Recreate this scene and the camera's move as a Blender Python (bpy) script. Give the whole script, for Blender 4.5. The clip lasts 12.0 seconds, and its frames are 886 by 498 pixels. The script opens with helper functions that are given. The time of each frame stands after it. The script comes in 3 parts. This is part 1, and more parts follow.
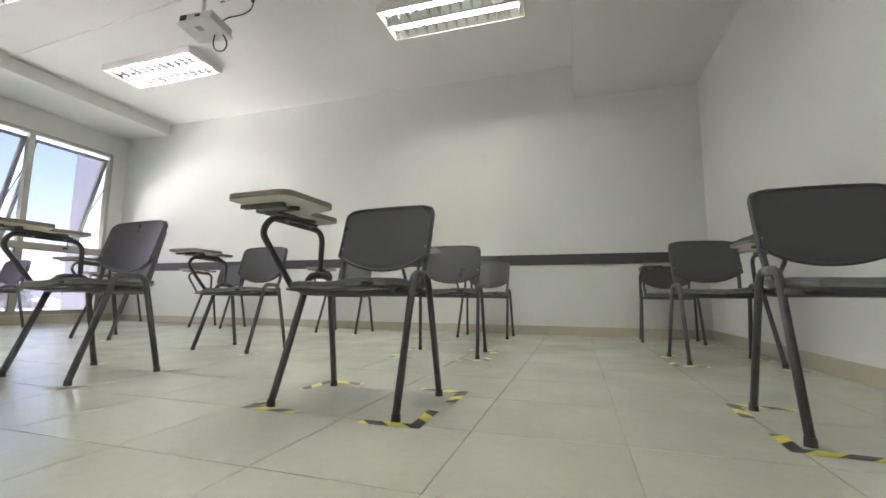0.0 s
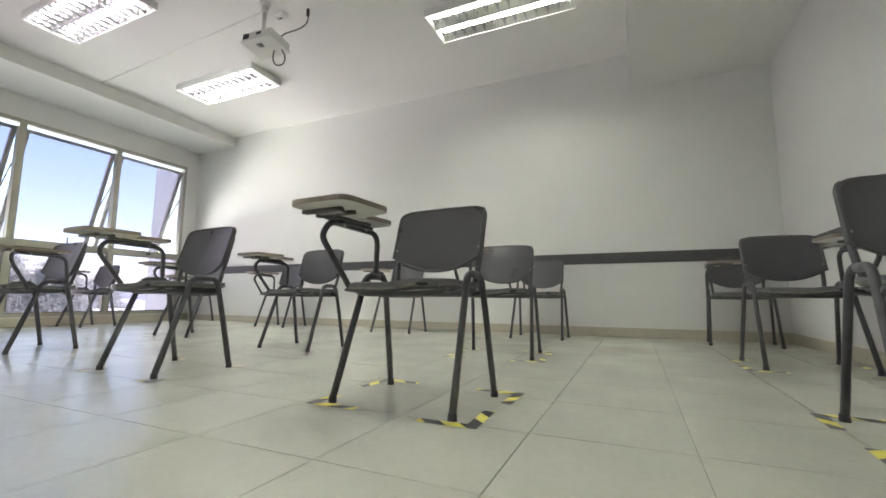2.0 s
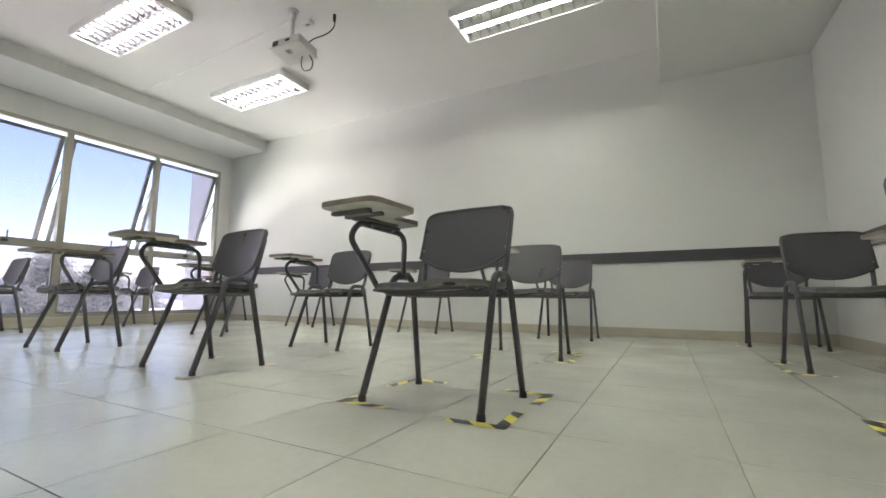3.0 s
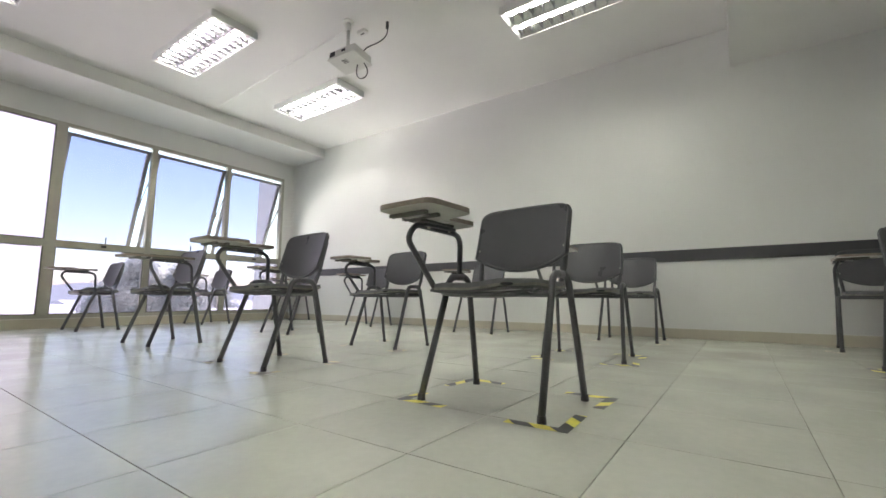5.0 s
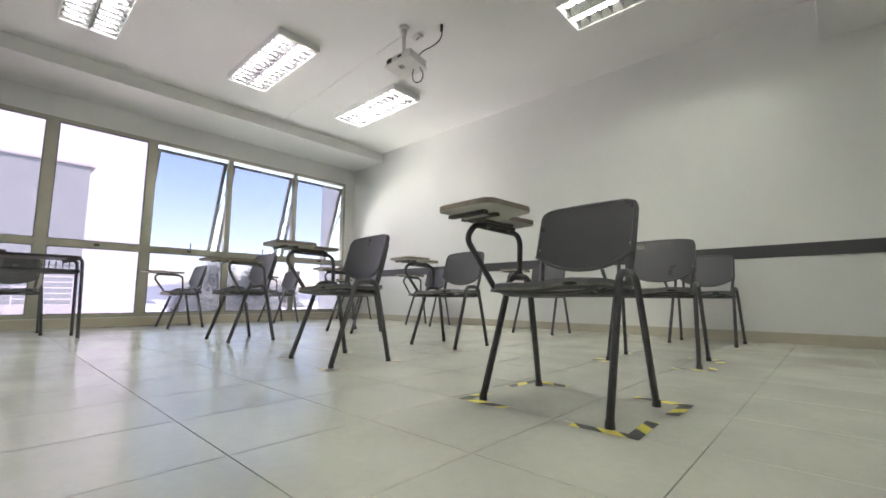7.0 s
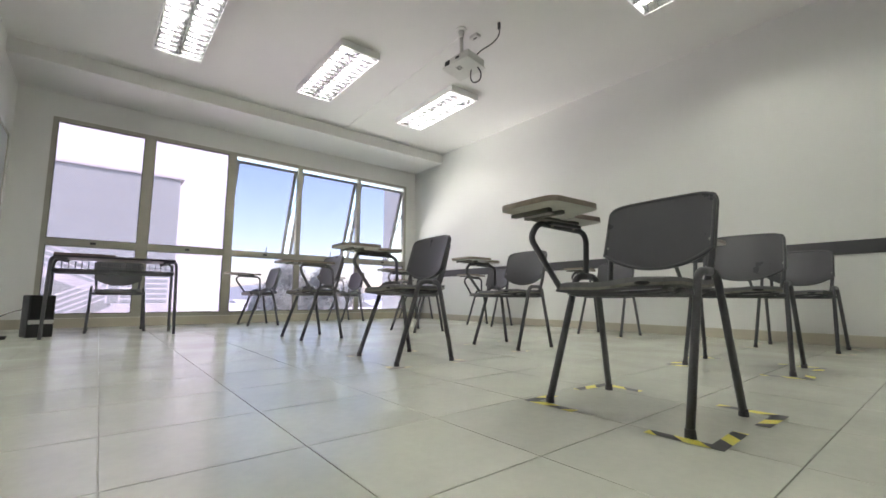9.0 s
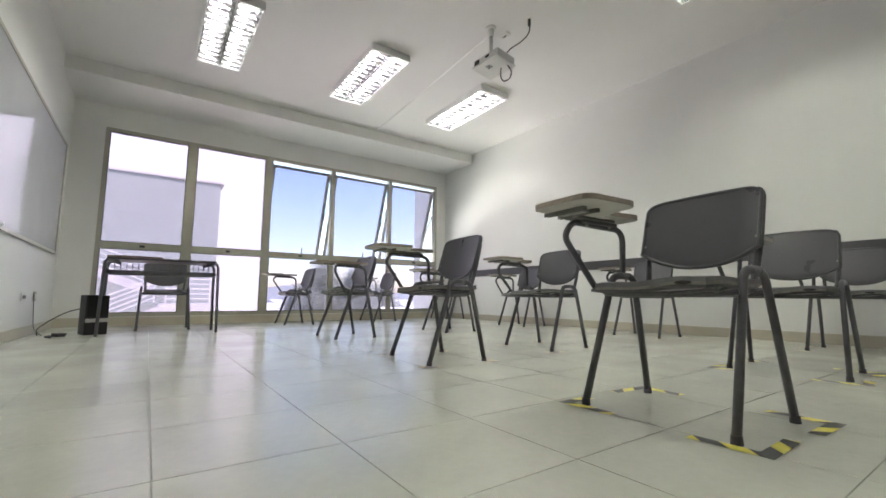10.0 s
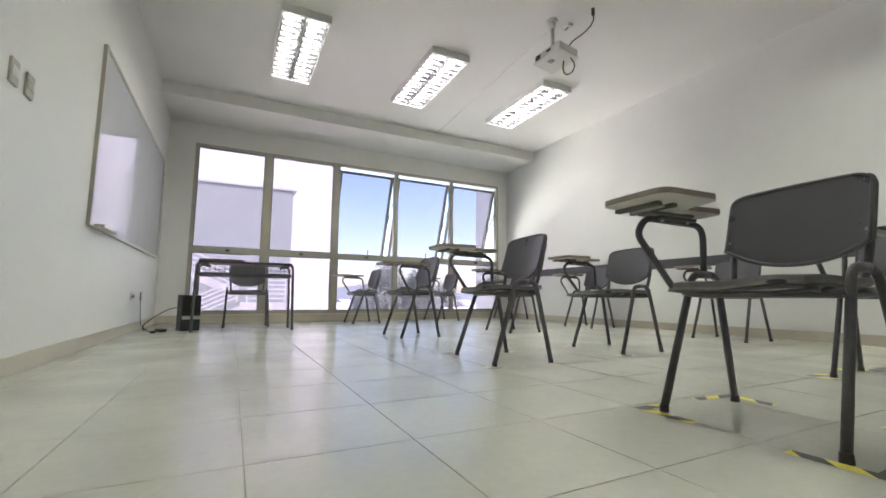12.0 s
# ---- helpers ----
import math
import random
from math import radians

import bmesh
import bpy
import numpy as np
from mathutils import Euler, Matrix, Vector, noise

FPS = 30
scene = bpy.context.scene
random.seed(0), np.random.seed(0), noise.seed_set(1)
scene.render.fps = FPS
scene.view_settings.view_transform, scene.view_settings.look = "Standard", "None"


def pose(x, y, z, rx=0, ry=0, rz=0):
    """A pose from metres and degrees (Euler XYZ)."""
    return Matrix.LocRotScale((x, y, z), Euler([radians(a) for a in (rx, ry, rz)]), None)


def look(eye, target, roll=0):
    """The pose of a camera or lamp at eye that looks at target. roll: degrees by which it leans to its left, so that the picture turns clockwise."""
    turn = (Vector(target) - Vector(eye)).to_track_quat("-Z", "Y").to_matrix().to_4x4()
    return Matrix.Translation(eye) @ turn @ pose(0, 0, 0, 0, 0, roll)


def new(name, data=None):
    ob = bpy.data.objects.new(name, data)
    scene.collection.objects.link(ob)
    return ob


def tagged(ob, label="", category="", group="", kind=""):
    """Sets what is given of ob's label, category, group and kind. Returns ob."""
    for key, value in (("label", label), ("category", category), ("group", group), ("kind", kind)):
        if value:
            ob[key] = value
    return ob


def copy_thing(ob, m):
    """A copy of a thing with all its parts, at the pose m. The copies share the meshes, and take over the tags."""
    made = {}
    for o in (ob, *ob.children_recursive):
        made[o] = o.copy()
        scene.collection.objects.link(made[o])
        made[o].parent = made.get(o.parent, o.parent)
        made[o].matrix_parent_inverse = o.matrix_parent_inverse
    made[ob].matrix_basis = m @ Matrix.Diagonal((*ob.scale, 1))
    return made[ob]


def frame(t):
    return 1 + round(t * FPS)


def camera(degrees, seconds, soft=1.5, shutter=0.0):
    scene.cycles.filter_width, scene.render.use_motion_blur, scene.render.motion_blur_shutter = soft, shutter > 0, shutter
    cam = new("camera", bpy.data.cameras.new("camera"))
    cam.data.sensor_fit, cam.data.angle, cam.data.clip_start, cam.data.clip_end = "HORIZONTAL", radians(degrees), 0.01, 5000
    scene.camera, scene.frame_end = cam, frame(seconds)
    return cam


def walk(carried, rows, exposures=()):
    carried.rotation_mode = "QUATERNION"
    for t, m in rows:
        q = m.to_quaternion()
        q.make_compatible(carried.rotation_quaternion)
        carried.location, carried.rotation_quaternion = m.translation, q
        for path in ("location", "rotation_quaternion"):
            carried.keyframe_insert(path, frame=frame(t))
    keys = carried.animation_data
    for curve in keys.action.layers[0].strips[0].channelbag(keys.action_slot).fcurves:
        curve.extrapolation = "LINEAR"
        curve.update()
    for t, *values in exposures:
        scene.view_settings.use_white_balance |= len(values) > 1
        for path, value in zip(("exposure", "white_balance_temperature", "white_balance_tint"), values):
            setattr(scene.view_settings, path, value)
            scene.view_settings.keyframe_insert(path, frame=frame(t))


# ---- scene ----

# ---------------------------------------------------------------- camera
cam = camera(92.92, 12.0, soft=1.6)
PATH = [
    (0, -0.0526, 0.0825, 0.4068, 17.486, 6.681, -0.479),
    (1, -0.0575, 0.0792, 0.4068, 20.912, 6.682, -0.411),
    (2, -0.0621, 0.0756, 0.4068, 24.355, 6.680, -0.353),
    (3, -0.0666, 0.0717, 0.4068, 27.852, 6.676, -0.307),
    (4, -0.0710, 0.0674, 0.4068, 31.433, 6.671, -0.272),
    (5, -0.0752, 0.0627, 0.4068, 35.119, 6.663, -0.248),
    (6, -0.0791, 0.0576, 0.4068, 38.919, 6.654, -0.235),
    (7, -0.0829, 0.0520, 0.4068, 42.834, 6.642, -0.234),
    (8, -0.0863, 0.0461, 0.4068, 46.855, 6.629, -0.244),
    (9, -0.0894, 0.0398, 0.4068, 50.966, 6.613, -0.265),
    (10, -0.0921, 0.0332, 0.4067, 55.136, 6.596, -0.297),
    (11, -0.0943, 0.0263, 0.4067, 59.331, 6.577, -0.341),
    (12, -0.0959, 0.0194, 0.4066, 63.503, 6.555, -0.396),
]
def aim(x, y, z, yaw, pitch, roll):
    return pose(x, y, z, 90 + pitch, 0, yaw) @ pose(0, 0, 0, 0, 0, -roll)
walk(cam, [(t, aim(*r)) for t, *r in PATH], exposures=[(0, 2.66), (6, 2.55), (12, 2.49)])

# ---------------------------------------------------------------- world, sun
SUN_EL, SUN_AZ = 48.0, 60.0            # azimuth counted from +x towards +y
world = bpy.data.worlds.new("sky")
scene.world = world
world.use_nodes = True
wn = world.node_tree
sky = wn.nodes.new("ShaderNodeTexSky")
sky.sky_type, sky.sun_disc = "NISHITA", False
sky.sun_elevation, sky.sun_rotation = radians(SUN_EL), radians(90 - SUN_AZ)
sky.air_density, sky.dust_density, sky.ozone_density = 1.0, 1.0, 2.0
wn.links.new(sky.outputs[0], wn.nodes["Background"].inputs[0])
wn.nodes["Background"].inputs[1].default_value = 0.14
sun = new("sun", bpy.data.lights.new("sun", "SUN"))
sun.data.energy, sun.data.angle, sun.data.color = 2.8, radians(0.5), (1.0, 0.97, 0.93)
sd = Vector((math.cos(radians(SUN_EL)) * math.cos(radians(SUN_AZ)), math.cos(radians(SUN_EL)) * math.sin(radians(SUN_AZ)), math.sin(radians(SUN_EL))))
sun.matrix_world = look(sd * 30, (0, 0, 0))
TUBE_GLOW = 11.6
# added area lamp imitates a reflected-sun glint slanting softly up the rear wall
glint = new("glint_fill_lamp", bpy.data.lights.new("glint_fill_lamp", "AREA"))
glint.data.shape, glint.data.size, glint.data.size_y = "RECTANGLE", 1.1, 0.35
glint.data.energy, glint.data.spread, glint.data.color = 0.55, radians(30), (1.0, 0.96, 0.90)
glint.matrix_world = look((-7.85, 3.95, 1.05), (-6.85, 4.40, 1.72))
# added area lamp for daylight the sunlit yard below throws up through the window
yard = new("yard_fill_lamp", bpy.data.lights.new("yard_fill_lamp", "AREA"))
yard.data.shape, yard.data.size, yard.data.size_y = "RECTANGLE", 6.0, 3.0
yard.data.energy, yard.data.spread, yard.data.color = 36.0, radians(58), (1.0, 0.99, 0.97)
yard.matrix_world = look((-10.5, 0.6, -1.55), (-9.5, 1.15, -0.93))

# ---------------------------------------------------------------- materials
def mat(name, color, rough=0.5, metal=0.0, var=0.06, scale=3.0, bump=0.0, bscale=60.0, spec=0.5, rnd=0.0, fine=0.0):
    m = bpy.data.materials.new(name)
    m.use_nodes = True
    t = m.node_tree
    b = t.nodes["Principled BSDF"]
    b.inputs["Roughness"].default_value, b.inputs["Metallic"].default_value = rough, metal
    b.inputs["Specular IOR Level"].default_value = spec
    tc = t.nodes.new("ShaderNodeTexCoord")
    geo = t.nodes.new("ShaderNodeNewGeometry")
    n1 = t.nodes.new("ShaderNodeTexNoise")
    n1.inputs["Scale"].default_value, n1.inputs["Detail"].default_value = scale, 5
    t.links.new(geo.outputs["Position"], n1.inputs["Vector"])
    n2 = t.nodes.new("ShaderNodeTexNoise")
    n2.inputs["Scale"].default_value, n2.inputs["Detail"].default_value = bscale, 3
    t.links.new(tc.outputs["Object"], n2.inputs["Vector"])
    ramp = t.nodes.new("ShaderNodeMapRange")
    ramp.inputs[1].default_value, ramp.inputs[2].default_value = 0.3, 0.7
    ramp.inputs[3].default_value, ramp.inputs[4].default_value = 1 - var, 1 + var
    t.links.new(n1.outputs[0], ramp.inputs[0])
    r2 = t.nodes.new("ShaderNodeMapRange")
    r2.inputs[1].default_value, r2.inputs[2].default_value = 0.3, 0.7
    r2.inputs[3].default_value, r2.inputs[4].default_value = 1 - fine, 1 + fine
    t.links.new(n2.outputs[0], r2.inputs[0])
    mul = t.nodes.new("ShaderNodeMath")
    mul.operation = "MULTIPLY"
    t.links.new(ramp.outputs[0], mul.inputs[0]), t.links.new(r2.outputs[0], mul.inputs[1])
    last = mul.outputs[0]
    if rnd:
        oi = t.nodes.new("ShaderNodeObjectInfo")
        r3 = t.nodes.new("ShaderNodeMapRange")
        r3.inputs[3].default_value, r3.inputs[4].default_value = 1 - rnd, 1 + rnd
        t.links.new(oi.outputs["Random"], r3.inputs[0])
        m2 = t.nodes.new("ShaderNodeMath")
        m2.operation = "MULTIPLY"
        t.links.new(last, m2.inputs[0]), t.links.new(r3.outputs[0], m2.inputs[1])
        last = m2.outputs[0]
    sc = t.nodes.new("ShaderNodeVectorMath")
    sc.operation = "SCALE"
    sc.inputs[0].default_value = color
    t.links.new(last, sc.inputs["Scale"])
    t.links.new(sc.outputs[0], b.inputs["Base Color"])
    rr = t.nodes.new("ShaderNodeMapRange")
    rr.inputs[1].default_value, rr.inputs[2].default_value = 0.3, 0.7
    rr.inputs[3].default_value, rr.inputs[4].default_value = max(0.03, rough * 0.85), min(1, rough * 1.18)
    t.links.new(n1.outputs[0], rr.inputs[0]), t.links.new(rr.outputs[0], b.inputs["Roughness"])
    if bump:
        bp = t.nodes.new("ShaderNodeBump")
        bp.inputs["Strength"].default_value, bp.inputs["Distance"].default_value = bump, 0.004
        t.links.new(n2.outputs[0], bp.inputs["Height"]), t.links.new(bp.outputs[0], b.inputs["Normal"])
    return m

def glow(name, color, strength):
    m = bpy.data.materials.new(name)
    m.use_nodes = True
    b = m.node_tree.nodes["Principled BSDF"]
    b.inputs["Base Color"].default_value = (0.9, 0.9, 0.9, 1)
    b.inputs["Emission Color"].default_value, b.inputs["Emission Strength"].default_value = (*color, 1), strength
    return m

def pane_material(name, tint):
    m = bpy.data.materials.new(name)
    m.use_nodes = True
    t = m.node_tree
    t.nodes.remove(t.nodes["Principled BSDF"])
    tr, gl, mx = t.nodes.new("ShaderNodeBsdfTransparent"), t.nodes.new("ShaderNodeBsdfGlossy"), t.nodes.new("ShaderNodeMixShader")
    fr = t.nodes.new("ShaderNodeFresnel")
    fr.inputs[0].default_value = 1.25
    tr.inputs[0].default_value, gl.inputs[1].default_value = (*tint, 1), 0.02
    t.links.new(fr.outputs[0], mx.inputs[0]), t.links.new(tr.outputs[0], mx.inputs[1]), t.links.new(gl.outputs[0], mx.inputs[2])
    t.links.new(mx.outputs[0], t.nodes["Material Output"].inputs[0])
    return m

M_WALL = mat("wall_paint", (0.783, 0.787, 0.757), 0.55, var=0.02, scale=1.2, bump=0.05, bscale=140, spec=0.35)
M_CEIL = mat("ceiling_paint", (0.795, 0.795, 0.765), 0.75, var=0.025, scale=0.9, bump=0.05, bscale=90, spec=0.3)
M_TILE = mat("ceramic_tile", (0.575, 0.581, 0.497), 0.215, var=0.06, scale=2.2, bump=0.03, bscale=30, rnd=0.025, fine=0.025, spec=0.38)
M_GROUT = mat("grout", (0.44, 0.43, 0.365), 0.85, var=0.30, scale=1.6, bump=0.2)
M_SKIRT = mat("skirting_tile", (0.54, 0.505, 0.40), 0.36, var=0.06, scale=4, bump=0.02)
M_RAIL = mat("rail_paint", (0.075, 0.075, 0.08), 0.5, var=0.1, scale=5, bump=0.05)
M_ALU = mat("aluminium_frame", (0.43, 0.42, 0.355), 0.4, 0.5, var=0.05, scale=8)
M_SASH = mat("sash_aluminium", (0.33, 0.32, 0.305), 0.4, 0.4, var=0.06, scale=8)
M_ALUDARK = mat("window_gasket", (0.16, 0.155, 0.14), 0.5, 0.2, var=0.1, scale=8)
M_GLASS = pane_material("window_pane", (0.605, 0.553, 0.608))
M_PLASTIC = mat("chair_plastic", (0.094, 0.094, 0.101), 0.31, spec=0.5, var=0.04, scale=5, bump=0.06, bscale=420, fine=0.05)
M_FRAME = mat("chair_frame_paint", (0.105, 0.105, 0.113), 0.34, 0.1, var=0.15, scale=20, bump=0.04, bscale=200, fine=0.1)
M_RUBBER = mat("rubber_foot", (0.065, 0.064, 0.068), 0.55, var=0.1)
M_SEAT = mat("seat_shell", (0.20, 0.202, 0.212), 0.55, var=0.15, scale=18, bump=0.25, bscale=260, fine=0.12)
M_PLY = mat("seat_ply", (0.28, 0.28, 0.245), 0.7, var=0.3, scale=25, bump=0.2, bscale=120)
M_TABTOP = mat("tablet_laminate", (0.30, 0.250, 0.205), 0.33, var=0.12, scale=22, bump=0.05, fine=0.1)
M_TABUND = mat("tablet_underside", (0.58, 0.57, 0.53), 0.65, var=0.1, scale=12, bump=0.08)
M_YELLOW = mat("tape_yellow", (0.72, 0.65, 0.09), 0.45, var=0.15, scale=18)
M_BLACK = mat("tape_black", (0.05, 0.05, 0.048), 0.45, var=0.25, scale=18)
M_YELLOW_OLD = mat("tape_yellow_faded", (0.50, 0.42, 0.24), 0.6, var=0.3, scale=18)
M_BLACK_OLD = mat("tape_black_faded", (0.22, 0.19, 0.165), 0.6, var=0.3, scale=18)
M_LAMP = mat("lamp_housing", (0.78, 0.78, 0.76), 0.4, var=0.03, scale=6)
M_LOUVRE = mat("lamp_reflector", (0.70, 0.70, 0.71), 0.24, 1.0, var=0.02)
M_TUBE = glow("fluorescent_tube", (1.0, 1.0, 0.93), TUBE_GLOW)
# weaker, slightly yellower tubes for the second lamp row
M_TUBE_DIM = glow("fluorescent_tube_dim", (1.0, 1.0, 0.91), TUBE_GLOW * 0.72)
M_WHITEPLASTIC = mat("white_plastic", (0.70, 0.70, 0.66), 0.4, var=0.04, scale=10)
M_BLACKPLASTIC = mat("black_plastic", (0.022, 0.022, 0.024), 0.45, var=0.15, scale=14, bump=0.05, bscale=200)
M_CLOTH = mat("speaker_cloth", (0.018, 0.018, 0.018), 0.9, var=0.2, scale=30, bump=0.3, bscale=500)
M_DESKTOP = mat("desk_wood", (0.105, 0.074, 0.060), 0.4, var=0.18, scale=12, bump=0.05, fine=0.12)
M_BOARD = mat("whiteboard_enamel", (0.62, 0.63, 0.66), 0.07, var=0.02, scale=3)
M_CABLE = mat("cable", (0.03, 0.03, 0.03), 0.5)
M_PAINT_OUT = mat("render_white", (0.80, 0.80, 0.80), 0.8, var=0.03, scale=0.6)
# shade of the block's face, put into its render colour as grey
M_SHADE_GREY = mat("render_shade_grey", (0.37, 0.405, 0.385), 0.8, var=0.05, scale=0.5)
M_PAINT_SIDE = mat("render_mauve", (0.78, 0.84, 0.78), 0.8, var=0.05, scale=0.7)
M_CONCRETE = mat("stair_concrete", (0.62, 0.61, 0.60), 0.8, var=0.08, scale=2)
M_RAILING = mat("railing_paint", (0.72, 0.72, 0.72), 0.4, var=0.04)
M_GROUND = mat("dry_ground", (0.40, 0.375, 0.33), 0.9, var=0.25, scale=0.15, fine=0.2, bscale=3)
# foliage colour far paler than real: haze and glare painted in
M_LEAF = mat("leaves_hazed", (0.50, 0.54, 0.50), 0.9, var=0.12, scale=1.1, fine=0.2)
LEAF_TREE = M_LEAF.node_tree
leaf_bsdf = LEAF_TREE.nodes["Principled BSDF"]
thin = LEAF_TREE.nodes.new("ShaderNodeBsdfTranslucent")
blend = LEAF_TREE.nodes.new("ShaderNodeMixShader")
blend.inputs[0].default_value = 0.5
LEAF_TREE.links.new(leaf_bsdf.inputs["Base Color"].links[0].from_socket, thin.inputs[0])
LEAF_TREE.links.new(leaf_bsdf.outputs[0], blend.inputs[1]), LEAF_TREE.links.new(thin.outputs[0], blend.inputs[2])
LEAF_TREE.links.new(blend.outputs[0], LEAF_TREE.nodes["Material Output"].inputs[0])
M_BARK = mat("bark", (0.30, 0.28, 0.25), 0.9, var=0.2, scale=6)
M_ROOF = mat("roof_sheet", (0.75, 0.78, 0.78), 0.6, var=0.1, scale=0.5)
# bluish grey holds the distance haze, painted into the hill colour
M_HILL = mat("far_hill_hazed", (0.36, 0.41, 0.45), 1.0, var=0.15, scale=0.02)

# ---------------------------------------------------------------- mesh helpers
def mesh_ob(name, bm, mats, parent=None, smooth=False):
    me = bpy.data.meshes.new(name)
    bmesh.ops.recalc_face_normals(bm, faces=bm.faces[:])
    bm.to_mesh(me)
    bm.free()
    for m in (mats if isinstance(mats, (list, tuple)) else [mats]):
        me.materials.append(m)
    if smooth:
        for p in me.polygons:
            p.use_smooth = True
    ob = new(name, me)
    if parent:
        ob.parent = parent
    return ob

def part(name, bm, material, parent, label="", smooth=False):
    ob = mesh_ob(name, bm, material, parent, smooth)
    return tagged(ob, label) if label else ob

def empty(name, m=None):
    ob = new(name)
    ob.empty_display_size = 0.1
    if m is not None:
        ob.matrix_basis = m
    return ob

def box(x0, x1, y0, y1, z0, z1, bevel=0.0, bm=None, mi=0):
    own = bmesh.new()
    bmesh.ops.create_cube(own, size=1)
    for v in own.verts:
        v.co = Vector(((x0 + x1) / 2 + v.co.x * (x1 - x0), (y0 + y1) / 2 + v.co.y * (y1 - y0), (z0 + z1) / 2 + v.co.z * (z1 - z0)))
    if bevel:
        bmesh.ops.bevel(own, geom=own.edges[:], offset=bevel, segments=2, affect="EDGES", profile=0.5)
    for f in own.faces:
        f.material_index = mi
    return join(bm, own)

def join(bm, own):
    if bm is None:
        return own
    tmp = bpy.data.meshes.new("tmp")
    own.to_mesh(tmp)
    own.free()
    bm.from_mesh(tmp)
    bpy.data.meshes.remove(tmp)
    return bm

def bar(a, b, w, h, bm=None, mi=0):
    """A square bar from a to b."""
    a, b = Vector(a), Vector(b)
    own = box(-w / 2, w / 2, -h / 2, h / 2, 0, (b - a).length, 0, None, mi)
    q = (b - a).to_track_quat("Z", "Y").to_matrix().to_4x4()
    bmesh.ops.transform(own, matrix=Matrix.Translation(a) @ q, verts=own.verts[:])
    return join(bm, own)

def fillet(pts, r, n=5):
    pts = [Vector(p) for p in pts]
    out = [pts[0]]
    for a, b, c in zip(pts, pts[1:], pts[2:]):
        d1, d2 = (a - b), (c - b)
        k = min(r, d1.length * 0.48, d2.length * 0.48)
        p, q = b + d1.normalized() * k, b + d2.normalized() * k
        for i in range(n + 1):
            t = i / n
            out.append(p * (1 - t) ** 2 + b * 2 * t * (1 - t) + q * t * t)
    return out + [pts[-1]]

def tube(pts, r, seg=10, bm=None, mi=0, flat=1.0):
    """A round bar along a line of points."""
    bm = bm or bmesh.new()
    pts = [Vector(p) for p in pts]
    tang = [(pts[min(i + 1, len(pts) - 1)] - pts[max(i - 1, 0)]).normalized() for i in range(len(pts))]
    up = Vector((1, 0, 0)) if abs(tang[0].x) < 0.8 else Vector((0, 1, 0))
    rings = []
    for p, t in zip(pts, tang):
        up = (up - t * up.dot(t)).normalized()
        side = t.cross(up)
        rings.append([bm.verts.new(p + up * (math.cos(2 * math.pi * k / seg) * r * flat) + side * (math.sin(2 * math.pi * k / seg) * r)) for k in range(seg)])
    for a, b in zip(rings, rings[1:]):
        for k in range(seg):
            f = bm.faces.new((a[k], a[(k + 1) % seg], b[(k + 1) % seg], b[k]))
            f.smooth, f.material_index = True, mi
    for ring in (rings[0], rings[-1]):
        bm.faces.new(ring).material_index = mi
    return bm

def plate(outline, z0, z1, bevel=0.0, mi_top=0, mi_side=0, mi_bot=0):
    """A flat board with the outline given as x, y points."""
    bm = bmesh.new()
    lo, hi = [bm.verts.new((x, y, z0)) for x, y in outline], [bm.verts.new((x, y, z1)) for x, y in outline]
    bm.faces.new(hi).material_index = mi_top
    bm.faces.new(lo[::-1]).material_index = mi_bot
    n = len(outline)
    for i in range(n):
        bm.faces.new((lo[i], lo[(i + 1) % n], hi[(i + 1) % n], hi[i])).material_index = mi_side
    return bm

def rounded(outline, r, n=4):
    pts = [Vector((x, y)) for x, y in outline]
    out = []
    for i, b in enumerate(pts):
        a, c = pts[i - 1], pts[(i + 1) % len(pts)]
        d1, d2 = a - b, c - b
        k = min(r, d1.length * 0.45, d2.length * 0.45)
        p, q = b + d1.normalized() * k, b + d2.normalized() * k
        for j in range(n + 1):
            t = j / n
            v = p * (1 - t) ** 2 + b * 2 * t * (1 - t) + q * t * t
            out.append((v.x, v.y))
    return out

def structure(name, bm, material, label, category):
    return tagged(mesh_ob(name, bm, material), label, category, kind="structure")

# ---------------------------------------------------------------- the room
XW, XR, YF, YR, ZC = -7.393, 1.305, -0.960, 5.170, 3.25
TH = 0.18
WY = (-0.600, 0.455, 1.565, 2.675, 3.842, 4.945)      # window divisions
WZ0, WZM, WZ1 = 0.126, 1.103, 2.748
SOFX, SOFZ, BOXX, BOXZ = -6.465, 3.072, -0.018, 2.815

structure("wall_rear", box(XW - TH, XR + TH, YR, YR + TH, -0.1, ZC + 0.1), M_WALL, "off-white painted plaster rear wall with a dark rail", "wall")
structure("wall_right", box(XR, XR + TH, YF - TH, YR, -0.1, ZC + 0.1), M_WALL, "off-white painted plaster side wall", "wall")
structure("wall_front", box(XW - TH, XR, YF - TH, YF, -0.1, ZC + 0.1), M_WALL, "off-white painted plaster wall behind the whiteboard", "wall")
wb = box(XW - TH, XW, YF, YR, -0.1, WZ0)
box(XW - TH, XW, YF, YR, WZ1, ZC + 0.1, bm=wb)
box(XW - TH, XW, YF, WY[0], WZ0, WZ1, bm=wb)
box(XW - TH, XW, WY[5], YR, WZ0, WZ1, bm=wb)
structure("wall_window", wb, M_WALL, "off-white painted window wall with a wide opening", "wall")
structure("ceiling", box(XW - TH, XR + TH, YF - TH, YR + TH, ZC, ZC + 0.12), M_CEIL, "off-white painted flat ceiling", "ceiling")
structure("ceiling_soffit_window", box(XW, SOFX, YF, YR, SOFZ, ZC, 0.006), M_CEIL, "lowered painted soffit along the windows", "ceiling")
